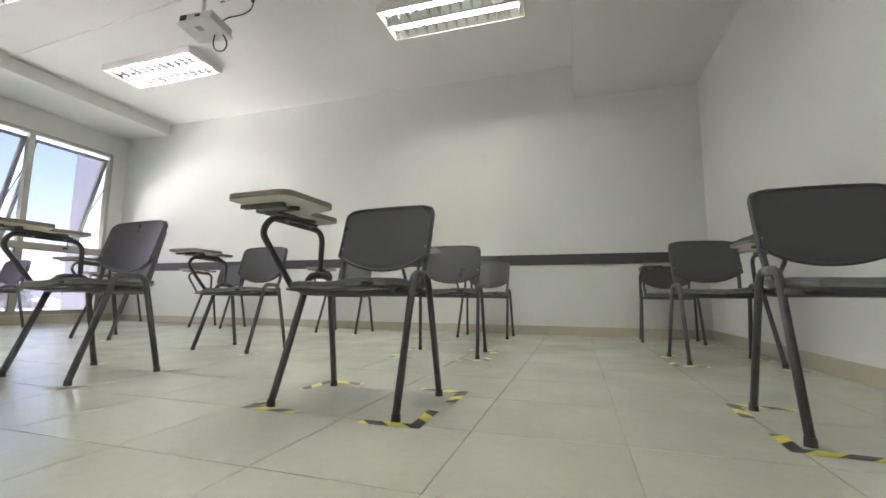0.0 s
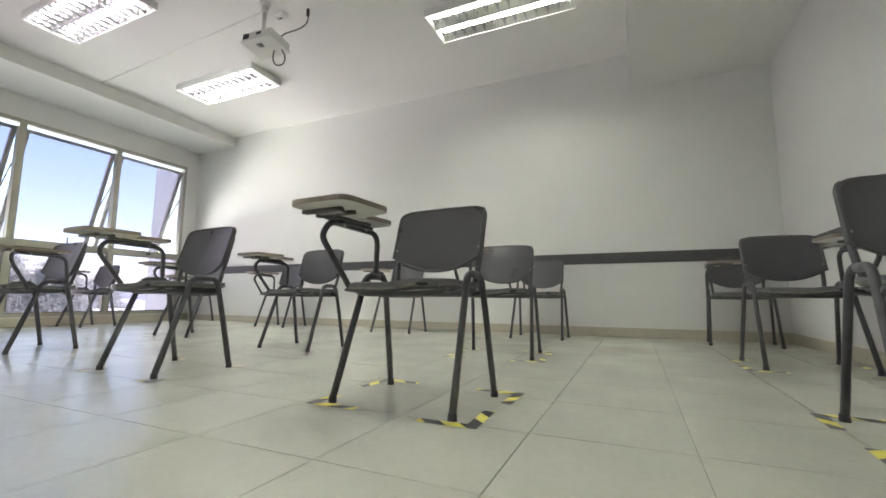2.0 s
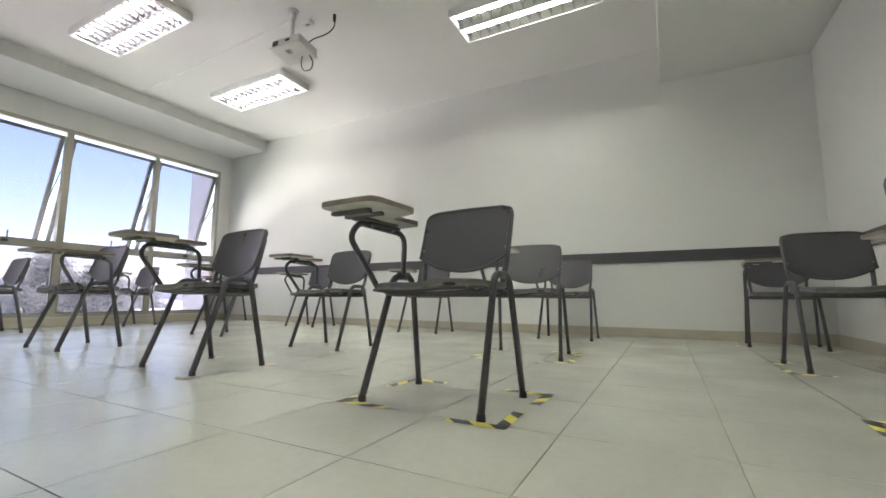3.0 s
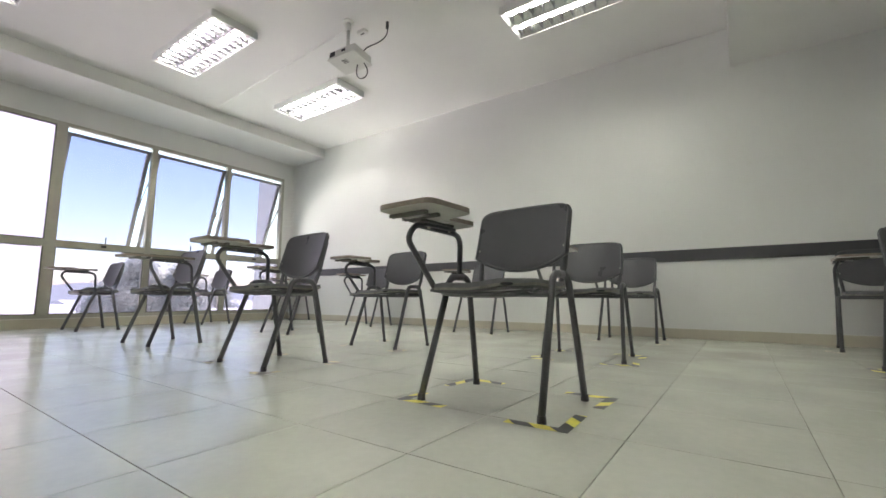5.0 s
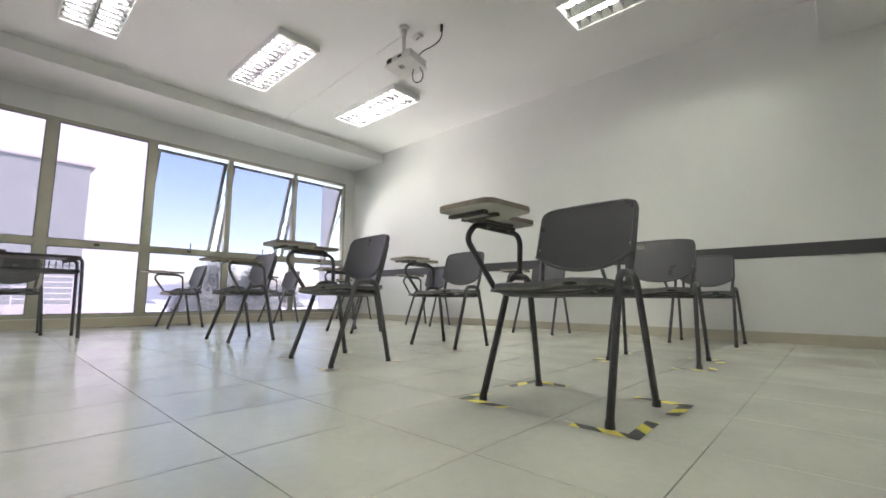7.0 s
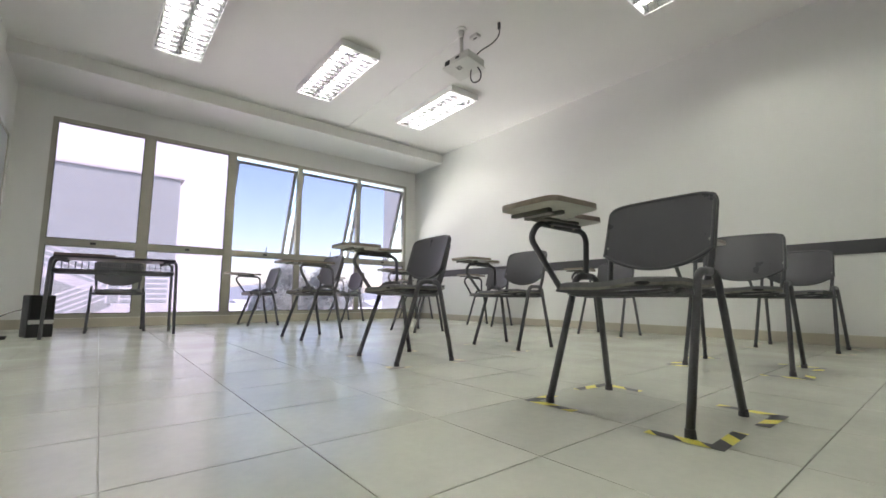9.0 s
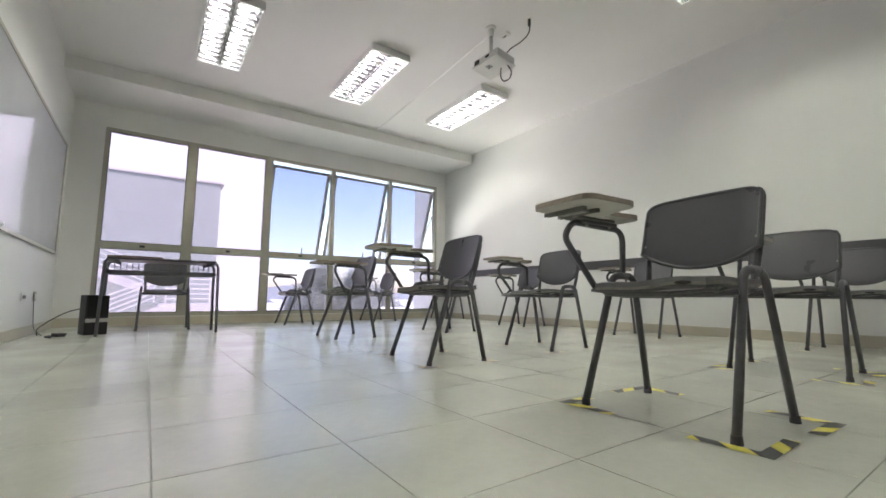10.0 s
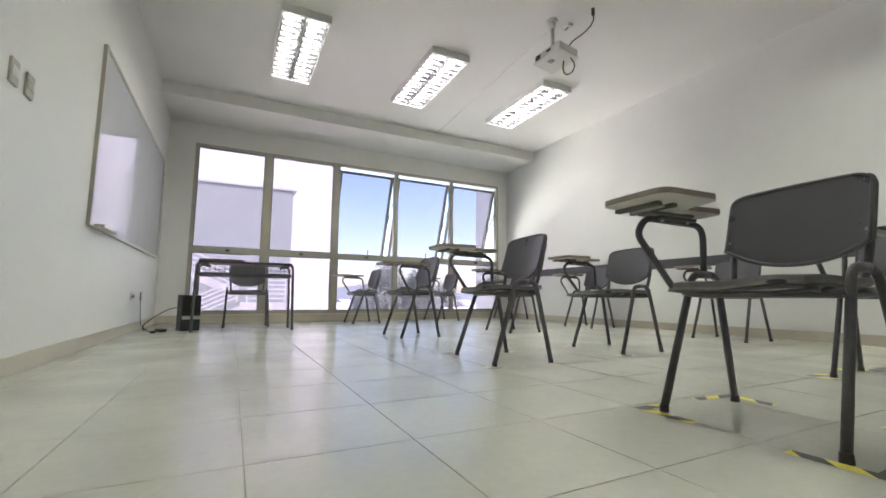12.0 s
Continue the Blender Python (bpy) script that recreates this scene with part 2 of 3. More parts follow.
structure("ceiling_soffit_side", box(BOXX, XR, YF, YR, BOXZ, ZC, 0.006), M_CEIL, "lowered painted soffit along the side wall", "ceiling")

sk = 0.012
for nm, b in (("baseboard_rear", (XW, XR, YR - sk, YR, 0, 0.10)), ("baseboard_right", (XR - sk, XR, YF, YR - sk, 0, 0.10)),
              ("baseboard_front", (XW, XR - sk, YF, YF + sk, 0, 0.10)), ("baseboard_window", (XW, XW + sk, YF + sk, YR - sk, 0, 0.118))):
    structure(nm, box(*b, bevel=0.003), M_SKIRT, "cream ceramic skirting along the wall", "baseboard")
structure("trim_rear", box(XW + 0.02, XR - 0.02, YR - 0.018, YR, 0.807, 0.928, 0.003), M_RAIL, "dark grey painted chair rail on the wall", "wall rail")
structure("trim_right", box(XR - 0.018, XR, 0.6, YR - 0.019, 0.807, 0.928, 0.003), M_RAIL, "dark grey painted chair rail on the wall", "wall rail")

# ---------------------------------------------------------------- windows
def frame_rect(y0, y1, z0, z1, w, x0, x1):
    bm = box(x0, x1, y0, y0 + w, z0, z1)
    box(x0, x1, y1 - w, y1, z0, z1, bm=bm)
    box(x0, x1, y0 + w, y1 - w, z0, z0 + w, bm=bm)
    box(x0, x1, y0 + w, y1 - w, z1 - w, z1, bm=bm)
    return bm

MW = {1: 0.062, 2: 0.058, 3: 0.040, 4: 0.036}
FX0, FX1 = XW - 0.075, XW + 0.003
win = tagged(empty("window_1", Matrix.Translation((XW, (WY[0] + WY[5]) / 2, WZ0))), "wide aluminium window with three upper sashes tilted open", "window", kind="structure")
inv = win.matrix_basis.inverted()
def wpart(name, bm, material, label="", parent=None):
    bmesh.ops.transform(bm, matrix=inv, verts=bm.verts[:])
    return part(name, bm, material, parent or win, label)
wpart("window_frame", frame_rect(WY[0], WY[5], WZ0, WZ1, 0.05, FX0, FX1), M_ALU, "olive-grey anodised aluminium outer frame")
for i in range(1, 5):
    w = MW[i]
    wpart("mullion", box(FX0 - 0.01, FX1 + 0.004, WY[i] - w, WY[i] + w, WZ0 + 0.05, WZ1 - 0.05, 0.003), M_ALU)
for i in range(5):
    a, b = WY[i] + MW.get(i, 0.05), WY[i + 1] - MW.get(i + 1, 0.05)
    wpart("transom", box(FX0, FX1 + 0.002, a, b, WZM - 0.046, WZM + 0.046, 0.003), M_ALU)
    wpart("handle", box(FX1 + 0.002, FX1 + 0.03, (a + b) / 2 - 0.03, (a + b) / 2 + 0.03, WZM - 0.015, WZM + 0.015, 0.004), M_BLACKPLASTIC, "small dark window latch")
    wpart("pane", box(XW - 0.042, XW - 0.036, a, b, WZ0 + 0.05, WZM - 0.046), M_GLASS)
    wpart("gasket", frame_rect(a, b, WZ0 + 0.05, WZM - 0.046, 0.011, XW - 0.034, XW - 0.004), M_ALUDARK, "dark rubber seal")
    z0, z1 = WZM + 0.046, WZ1 - 0.05
    if i < 2:
        wpart("pane", box(XW - 0.042, XW - 0.036, a, b, z0, z1), M_GLASS)
        wpart("gasket", frame_rect(a, b, z0, z1, 0.011, XW - 0.034, XW - 0.004), M_ALUDARK, "dark rubber seal")
    else:
        tilt = radians(20)
        h = (z1 - 0.048 - z0) / math.cos(tilt)
        swing = Matrix.Translation((XW - 0.055, 0, z1 - 0.048)) @ Matrix.Rotation(tilt, 4, "Y")
        sash = frame_rect(a + 0.004, b - 0.004, -h, 0, 0.048, -0.024, 0.024)
        bmesh.ops.transform(sash, matrix=swing, verts=sash.verts[:])
        so = wpart("sash", sash, M_SASH, "top-hung aluminium sash tilted outwards")
        g = box(-0.003, 0.003, a + 0.050, b - 0.050, -h + 0.046, -0.046)
        bmesh.ops.transform(g, matrix=swing, verts=g.verts[:])
        wpart("pane", g, M_GLASS, parent=so)
        for yy in (a + 0.012, b - 0.012):
            e = swing @ Vector((0, yy, -h * 0.62))
            wpart("stay_arm", bar((XW - 0.055, yy, z0 + 0.62 * h), (e.x, yy, e.z), 0.011, 0.020), M_SASH)
        wpart("latch_pin", tube([(XW + 0.012, (a + b) / 2 + 0.02, WZM + 0.03), (XW + 0.012, (a + b) / 2 + 0.02, WZM + 0.135)], 0.008, 8), M_ALUDARK)

# ---------------------------------------------------------------- outside
structure("ground", box(-400, 200, -300, 300, -3.9, -3.7), M_GROUND, "dry pale ground outside the windows", "ground")
wing = tagged(empty("wing_wall", Matrix.Translation((-8.1, 5.26, -3.7))), "mauve-grey rendered wall projecting beside the windows", "wall", kind="structure")
part("wall", box(-0.52, 0.52, -0.12, 0.12, 0, 8.0), M_PAINT_SIDE, wing)

white = tagged(empty("white_building", Matrix.Translation((-32.3, -8, -3.7))), "tall sunlit white rendered building across the yard", "building")
part("wall", box(-8, 0, -20, 14.75, 0, 24), M_PAINT_OUT, white)
part("roof", box(-8.1, 0.1, -20.1, 14.85, 24, 24.3), M_CONCRETE, white)
grey = tagged(empty("grey_building", Matrix.Translation((-22.9, -6.24, -3.91))), "rendered building block with a thin eave, its shade put in as grey", "building")
part("wall", box(-6, 0, -12, 8.86, 0, 9.78), M_SHADE_GREY, grey)
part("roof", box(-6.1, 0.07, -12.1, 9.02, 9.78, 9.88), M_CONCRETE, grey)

def railing(parent, a, b, bars, h=1.0):
    for k in range(bars):
        dz = h * (k + 1) / bars
        part("rail", bar(Vector(a) + Vector((0, 0, dz)), Vector(b) + Vector((0, 0, dz)), 0.055, 0.055), M_RAILING, parent)
    n = max(2, int((Vector(b) - Vector(a)).length / 1.4) + 1)
    for k in range(n):
        p = Vector(a).lerp(Vector(b), k / (n - 1))
        part("post", bar(p, p + Vector((0, 0, h)), 0.06, 0.06), M_RAILING, parent)
stair = tagged(empty("outside_stair", Matrix.Translation((-21.5, -0.15, -0.20))), "white concrete outside stair with horizontal bar railings", "stair")
part("stringer", bar((0, -4.2, 2.62), (0, 0.25, 0.82), 0.3, 0.34), M_CONCRETE, stair)
part("landing", box(-1.2, 0.5, 0.55, 2.45, -0.12, 0.30), M_CONCRETE, stair)
part("stringer", bar((0.4, -3.2, -1.95), (0.4, 0.75, 0.14), 0.3, 0.32), M_CONCRETE, stair)
railing(stair, (0.45, -2.6, -1.1), (0.45, 0.4, 0.35), 5, 1.0)
railing(stair, (0.0, -3.6, 2.5), (0.0, 0.2, 0.95), 4, 0.9)
railing(stair, (0.45, 0.8, 0.30), (0.45, 2.4, 0.30), 6, 1.25)

def tree(x, y, h, seed, w):
    rng = random.Random(seed)
    t = tagged(empty("tree", Matrix.Translation((x, y, -3.7))), "feathery tree beyond the yard, foliage coloured pale grey-green for haze", "tree", "trees outside")
    part("trunk", tube([(0, 0, 0), (0.1, 0, h * 0.4), (0.05, 0.1, h * 0.95)], 0.16, 8), M_BARK, t)
    limbs = bmesh.new()
    crown = bmesh.new()
    for i in range(64):
        f = rng.uniform(0.16, 1.0)
        ang, rad = rng.uniform(0, 6.283), w * (1.12 - f) * rng.uniform(0.55, 1.1)
        c = Vector((math.cos(ang) * rad, math.sin(ang) * rad, h * f + rng.uniform(-0.2, 0.4)))
        tube([(0.05, 0.05, h * f * 0.85), c], 0.014, 5, limbs)
        for k in range(700):
            o = Vector((rng.gauss(0, 0.36), rng.gauss(0, 0.36), rng.gauss(0, 0.42)))
            s = rng.uniform(0.035, 0.08)
            d1 = Vector((rng.uniform(-1, 1), rng.uniform(-1, 1), rng.uniform(-1, 1))).normalized() * s
            d2 = Vector((rng.uniform(-1, 1), rng.uniform(-1, 1), rng.uniform(-1, 1))).normalized() * s
            crown.faces.new([crown.verts.new(c + o + v) for v in (d1, d2, -d1, -d2)])
    part("limbs", limbs, M_BARK, t)
    part("crown", crown, M_LEAF, t)
tree(-34.5, 12.0, 6.2, 1, 2.3)
tree(-34.0, 14.6, 5.6, 2, 2.7)
tree(-38.0, 19.0, 4.8, 3, 2.8)
tree(-33.0, 24.5, 4.4, 4, 2.2)
tree(-44.0, 13.0, 4.6, 5, 2.6)
def shed(x, y, lx, ly, h):
    s = tagged(empty("low_building", Matrix.Translation((x, y, -3.7))), "low pale building with a sheet roof", "building", "low buildings outside")
    part("wall", box(-lx / 2, lx / 2, -ly / 2, ly / 2, 0, h), M_PAINT_OUT, s)
    r = bmesh.new()
    v = [r.verts.new(p) for p in ((-lx / 2 - 0.3, -ly / 2 - 0.3, h), (lx / 2 + 0.3, -ly / 2 - 0.3, h), (lx / 2 + 0.3, ly / 2 + 0.3, h), (-lx / 2 - 0.3, ly / 2 + 0.3, h), (0, -ly / 2 - 0.3, h + 0.9), (0, ly / 2 + 0.3, h + 0.9))]
    for q in ((0, 1, 4), (1, 2, 5, 4), (2, 3, 5), (3, 0, 4, 5), (3, 2, 1, 0)):
        r.faces.new([v[i] for i in q])
    part("roof", r, M_ROOF, s)
shed(-36, 19, 7, 12, 2.3)
shed(-52, 16, 9, 14, 2.5)
shed(-50, 36, 9, 16, 2.4)
shed(-70, 28, 12, 24, 2.8)
hill = bmesh.new()
ys = [-260 + 20 * i for i in range(40)]
lo = [hill.verts.new((-390, y, -4)) for y in ys]
hi = [hill.verts.new((-392, y, 5 + 4 * math.sin(y * 0.017) + 2.5 * math.sin(y * 0.06 + 1))) for y in ys]
bk = [hill.verts.new((-440, y, -4)) for y in ys]
for a, b in ((lo, hi), (hi, bk)):
    for i in range(len(ys) - 1):
        hill.faces.new((a[i], a[i + 1], b[i + 1], b[i]))
structure("backdrop", hill, M_HILL, "low hills on the horizon, haze put into their bluish grey", "hills")

# ---------------------------------------------------------------- chairs
TAB = rounded([(-0.245, -0.50), (0.015, -0.50), (0.015, -0.235), (-0.145, -0.200), (-0.132, 0.012), (-0.275, 0.032)], 0.045)

def back_point(u, v):
    """A point of the moulded backrest: u from side to side, v from the lower edge up."""
    half = 0.229 - 0.022 * max(0, (v - 0.86) / 0.14) ** 2.4
    zb, zt = 0.538 + 0.072 * abs(u) ** 2.2, 0.850 - 0.010 * u * u - 0.016 * abs(u) ** 10
    z = zb + (zt - zb) * v
    return u * half, 0.174 + (z - 0.53) * 0.24 - 0.030 * u * u + 0.006 * math.sin(v * 3.1) + 0.016 * v ** 3 - 0.008, z

def back_shell():
    bm = bmesh.new()
    NU, NV = 22, 14
    rows = []
    for j in range(NV + 1):
        v = math.sin(math.pi / 2 * j / NV)
        rows.append([bm.verts.new(back_point(math.sin(math.pi / 2 * (2 * i / NU - 1)), v)) for i in range(NU + 1)])
    for a, b in zip(rows, rows[1:]):
        for i in range(NU):
            bm.faces.new((a[i], a[i + 1], b[i + 1], b[i])).smooth = True
    return bm

def back_rim():
    """The raised border along the sides and the top of the backrest."""
    sides = [0.0, 0.12, 0.25, 0.4, 0.55, 0.7, 0.8, 0.87, 0.92, 0.96]
    uv = [(-0.975, v) for v in sides] + [(math.sin(math.pi / 2 * k / 12) * 0.965, 0.985) for k in range(-12, 13)] + [(0.975, v) for v in sides[::-1]]
    pts = [Vector(back_point(u, v)) + Vector((0, -0.010, 0)) for u, v in uv]
    return tube(pts, 0.0068, 7)

def seat_shell(drop=0.0, wave=0.0, inset=0.0, t=0.010, sag=0.0, hump=0.0):
    bm = bmesh.new()
    N, K = 14, 12
    top, bot = [], []
    for j in range(K + 1):
        v = 2 * j / K - 1
        ra, rb = [], []
        for i in range(N + 1):
            u = 2 * i / N - 1
            c = 1 - 0.06 * (abs(v) ** 5)
            x, y = u * (0.222 - inset) * c, v * (0.205 - inset) * (1 - 0.05 * abs(u) ** 5)
            z = 0.486 - 0.014 * math.exp(-(u * u * 2 + (v - 0.25) ** 2 * 2)) - 0.026 * max(0, -v - 0.55) ** 1.5 + 0.018 * max(0, v - 0.5) - drop
            z += wave * math.sin(3.2 * u + 1.7 * v)
            z += max(0, -v) * (hump * math.exp(-((u - 0.5) / 0.4) ** 2) - hump * 0.8 * max(0, -u) - sag * (1 - u * u))
            ra.append(bm.verts.new((x, y - 0.005, z)))
            rb.append(bm.verts.new((x * 0.985, (y - 0.005) * 0.985, z - t)))
        top.append(ra), bot.append(rb)
    for g in (top, bot):
        for a, b in zip(g, g[1:]):
            for i in range(N):
                bm.faces.new((a[i], a[i + 1], b[i + 1], b[i])).smooth = True
    ring = lambda g: g[0] + [r[-1] for r in g[1:-1]] + g[-1][::-1] + [r[0] for r in g[-2:0:-1]]
    a, b = ring(top), ring(bot)
    for i in range(len(a)):
        bm.faces.new((a[i], a[(i + 1) % len(a)], b[(i + 1) % len(a)], b[i]))
    return bm

def make_chair(name, tablet, label, mirror=False, slid=0.0):
    ch = tagged(empty(name), label, "chair", "classroom chairs")
    R = 0.0158
    for s in (-1, 1):
        side = fillet([(s * 0.2655, -0.203, 0.02), (s * 0.250, -0.065, 0.42), (s * 0.246, -0.038, 0.512), (s * 0.246, 0.108, 0.512), (s * 0.250, 0.128, 0.42), (s * 0.2655, 0.203, 0.02)], 0.07, 6)
        mid = len(side) // 2
        part("leg", tube(side[:mid + 1], R, 10, flat=0.82), M_FRAME, ch)
        part("leg", tube(side[mid:], R, 10, flat=0.82), M_FRAME, ch)
        for y in (-0.2045, 0.2045):
            f = bmesh.new()
            bmesh.ops.create_cone(f, cap_ends=True, segments=12, radius1=0.0168, radius2=0.0150, depth=0.026, matrix=Matrix.Translation((s * 0.266, y, 0.013)))
            part("rubber_foot", f, M_RUBBER, ch, "black rubber foot cap")
        post = fillet([(s * 0.19, -0.06, 0.440), (s * 0.195, 0.135, 0.440), (s * 0.212, 0.172, 0.57), (s * 0.212, 0.222, 0.77)], 0.05, 5)
        part("back_post", tube(post, 0.0125, 8), M_FRAME, ch)
    part("crossbar", tube(fillet([(-0.25, -0.085, 0.440), (-0.2, -0.095, 0.432), (0.2, -0.095, 0.432), (0.25, -0.085, 0.440)], 0.04), 0.011, 8), M_FRAME, ch)
    part("crossbar", tube(fillet([(-0.25, 0.125, 0.440), (-0.2, 0.125, 0.432), (0.2, 0.125, 0.432), (0.25, 0.125, 0.440)], 0.04), 0.011, 8), M_FRAME, ch)
    bk = part("backrest", back_shell(), M_PLASTIC, ch, "dark grey moulded plastic backrest")
    m = bk.modifiers.new("thick", "SOLIDIFY")
    m.thickness, m.offset = 0.022, 0.0
    m2 = bk.modifiers.new("round", "BEVEL")
    m2.width, m2.segments, m2.limit_method = 0.006, 2, "ANGLE"
    lip = tube([Vector(back_point(k / 8, 0)) + Vector((0, -0.006, 0.002)) for k in range(-8, 9)], 0.008, 6)
    part("backrest_lip", lip, M_PLASTIC, ch)
    part("backrest_rim", back_rim(), M_PLASTIC, ch)
    for s in (-1, 1):
        rv = bmesh.new()
        bmesh.ops.create_cone(rv, cap_ends=True, segments=10, radius1=0.008, radius2=0.006, depth=0.006, matrix=Matrix.Translation((s * 0.215, 0.160, 0.642)) @ Matrix.Rotation(radians(80), 4, "X"))
        part("rivet", rv, M_SASH, ch, "small bright metal rivet")
    part("seat", seat_shell(0.0, 0.003, 0.0, 0.018, 0.0, 0.011), M_SEAT, ch, "grey worn seat shell")
    part("seat_board", seat_shell(0.015, 0.004, -0.0015, 0.010, 0.002, 0.011), M_PLY, ch, "pale worn plywood edge of the seat")
    part("seat_pan", seat_shell(0.023, 0.002, 0.004, 0.009, 0.006, 0.005), M_PLASTIC, ch)
    # flattened black dome painted in for shade in the gap between seat layers
    gap = bmesh.new()
    bmesh.ops.create_uvsphere(gap, u_segments=12, v_segments=8, radius=1, matrix=Matrix.Translation((0.140, -0.206, 0.4690)) @ Matrix.Diagonal((0.030, 0.009, 0.0065, 1)))
    part("seat_gap_shade", gap, M_BLACKPLASTIC, ch, "black dome put in for the dark gap between the seat layers", True)
    front_rod = [(0.235 * k / 8, -0.185, 0.448 - 0.016 * (1 - (k / 8) ** 2)) for k in range(-8, 9)]
    part("support_rod", tube(front_rod, 0.0065, 6), M_FRAME, ch)
    for s in (-1, 1):
        rod = [(s * 0.205, -0.185 + 0.34 * k / 16, 0.450 - 0.010 * math.sin(k / 16 * math.pi * 3) ** 2) for k in range(17)]
        part("support_rod", tube(rod, 0.006, 6), M_FRAME, ch)
    if tablet:
        mx = -1 if mirror else 1
        arm = fillet([(-0.262 * mx, -0.12, 0.45), (-0.268 * mx, -0.302 + slid * 0.7, 0.660), (-0.240 * mx, -0.285 + slid * 0.7, 0.718), (-0.236 * mx, 0.03 + slid * 0.7, 0.708), (-0.255 * mx, 0.045 + slid * 0.7, 0.50)], 0.06, 6)
        part("tablet_arm", tube(arm, 0.0125, 10), M_FRAME, ch)
        pts = [(x * mx, y + slid) for x, y in TAB]
        part("tablet", plate(pts, 0.738, 0.757, 0, 0, 0, 1), [M_TABTOP, M_TABUND], ch, "brown laminate writing tablet with pale underside")
        cl = -0.240 * mx
        part("hinge_plate", box(cl - 0.030, cl + 0.034, -0.245 + slid, -0.045 + slid, 0.714, 0.727, 0.003), M_FRAME, ch)
        part("slide_plate", box(cl - 0.022, cl + 0.045, -0.300 + slid, -0.075 + slid, 0.727, 0.738, 0.002), M_ALUDARK, ch, "dark steel slide under the tablet")
        xa, xb = sorted((-0.258 * mx, -0.075 * mx))
        for y0, y1 in ((slid - 0.418, slid - 0.396), (slid - 0.345, slid - 0.326)):
            rail = box(xa, xb, y0, y1, 0.733, 0.738, 0.001)
            box(xa, xb, y0, y0 + 0.005, 0.724, 0.733, bm=rail)
            box(xa, xb, y1 - 0.005, y1, 0.724, 0.733, bm=rail)
            part("slide_rail", rail, M_ALUDARK, ch, "dark steel slide channel")
        part("slide_bracket", box(xa + 0.03, xb - 0.03, slid - 0.392, slid - 0.345, 0.727, 0.737, 0.002), M_SASH, ch, "grey pressed steel bracket")
        part("paper_label", box(xa + 0.02, xa + 0.10, slid - 0.20, slid - 0.14, 0.7355, 0.7375), M_WHITEPLASTIC, ch, "small pale paper sticker")
        for y in (slid - 0.215, slid - 0.075):
            bt = bmesh.new()
            bmesh.ops.create_cone(bt, cap_ends=True, segments=8, radius1=0.007, radius2=0.007, depth=0.008, matrix=Matrix.Translation((cl + 0.015, y, 0.711)))
            part("bolt", bt, M_ALU, ch, "bright bolt head")
    return ch

def at(x, y, r, k=1.0):
    return Matrix.Translation((x, y, 0)) @ Matrix.Rotation(radians(r), 4, "Z") @ Matrix.Scale(k, 4)

TL = "dark grey plastic tablet-arm chair with black tube frame"
first = make_chair("tablet_chair", True, "dark grey tablet-arm chair with a worn, split seat edge")
first.matrix_basis = at(-0.8845, 1.638, -3.0, 0.98)
CHAIRS = [(-0.976, 3.122, 4), (-0.985, 4.609, -1), (0.825, 4.775, -5),
          (-2.516, 1.670, -3.4), (-2.581, 2.827, -2.1), (-2.677, 4.570, -1.6), (-4.421, 3.135, -1.8), (-4.65, 4.64, -2),
          (-6.676, 1.878, 0), (-6.880, 3.374, 1), (-6.95, 4.92, 0)]
slid_back = make_chair("tablet_chair", True, TL, False, 0.05)
slid_back.matrix_basis = at(*CHAIRS[3])
for i, (x, y, r) in enumerate(CHAIRS):
    if i != 3:
        tagged(copy_thing(slid_back if x < -4 else first, at(x, y, r)), TL)
left = make_chair("tablet_chair", True, "dark grey chair with its writing tablet on the other side", True)
left.matrix_basis = at(0.869, 3.398, 5.7)
make_chair("tablet_chair", True, "dark grey chair with its writing tablet on the other side", True, 0.09).matrix_basis = at(-4.331, 1.752, 0.3)
plain = make_chair("stacking_chair", False, "dark grey plastic stacking chair without a tablet")
plain.matrix_basis = at(0.835, 1.784, -0.3)
tagged(copy_thing(plain, at(-6.42, 0.21, 90)), "dark grey stacking chair behind the teacher's desk")

# ---------------------------------------------------------------- teacher's desk
DX0, DX1, DY0, DY1, DZ = -6.05, -5.54, -0.365, 0.700, 0.807
desk = tagged(empty("teacher_desk", Matrix.Translation(((DX0 + DX1) / 2, (DY0 + DY1) / 2, 0))), "small desk with brown wood top and black tube frame", "desk")
dm = Matrix.Translation((-(DX0 + DX1) / 2, -(DY0 + DY1) / 2, 0))
def dpart(name, bm, material, label="", parent=None):
    bmesh.ops.transform(bm, matrix=dm, verts=bm.verts[:])
    return part(name, bm, material, parent or desk, label)
dpart("desktop", box(DX0, DX1, DY0 + 0.035, DY1 - 0.035, DZ - 0.022, DZ, 0.004), M_DESKTOP, "brown wood desktop")
dpart("edge_strip", box(DX1 + 0.001, DX1 + 0.006, DY0 + 0.035, DY1 - 0.035, DZ - 0.024, DZ - 0.006, 0.001), M_BLACKPLASTIC, "dark plastic edge strip")
for y, sy in ((DY0 + 0.016, -1), (DY1 - 0.016, 1)):
    for x, dx in ((DX1 - 0.07, 0.035), (DX0 + 0.07, -0.035)):
        dpart("leg", tube(fillet([(x + dx, y + sy * 0.016, 0), (x, y, DZ - 0.014), (x, y - sy * 0.12, DZ - 0.014 - 0.026)], 0.06, 6), 0.0155), M_FRAME)
    dpart("side_bar", tube([(DX0 + 0.07, y, DZ - 0.15), (DX1 - 0.07, y, DZ - 0.15)], 0.012), M_FRAME)
for x in (DX1 - 0.1, DX0 + 0.1):
    dpart("rail", tube([(x, DY0 + 0.03, DZ - 0.15), (x, DY1 - 0.03, DZ - 0.15)], 0.021), M_FRAME)
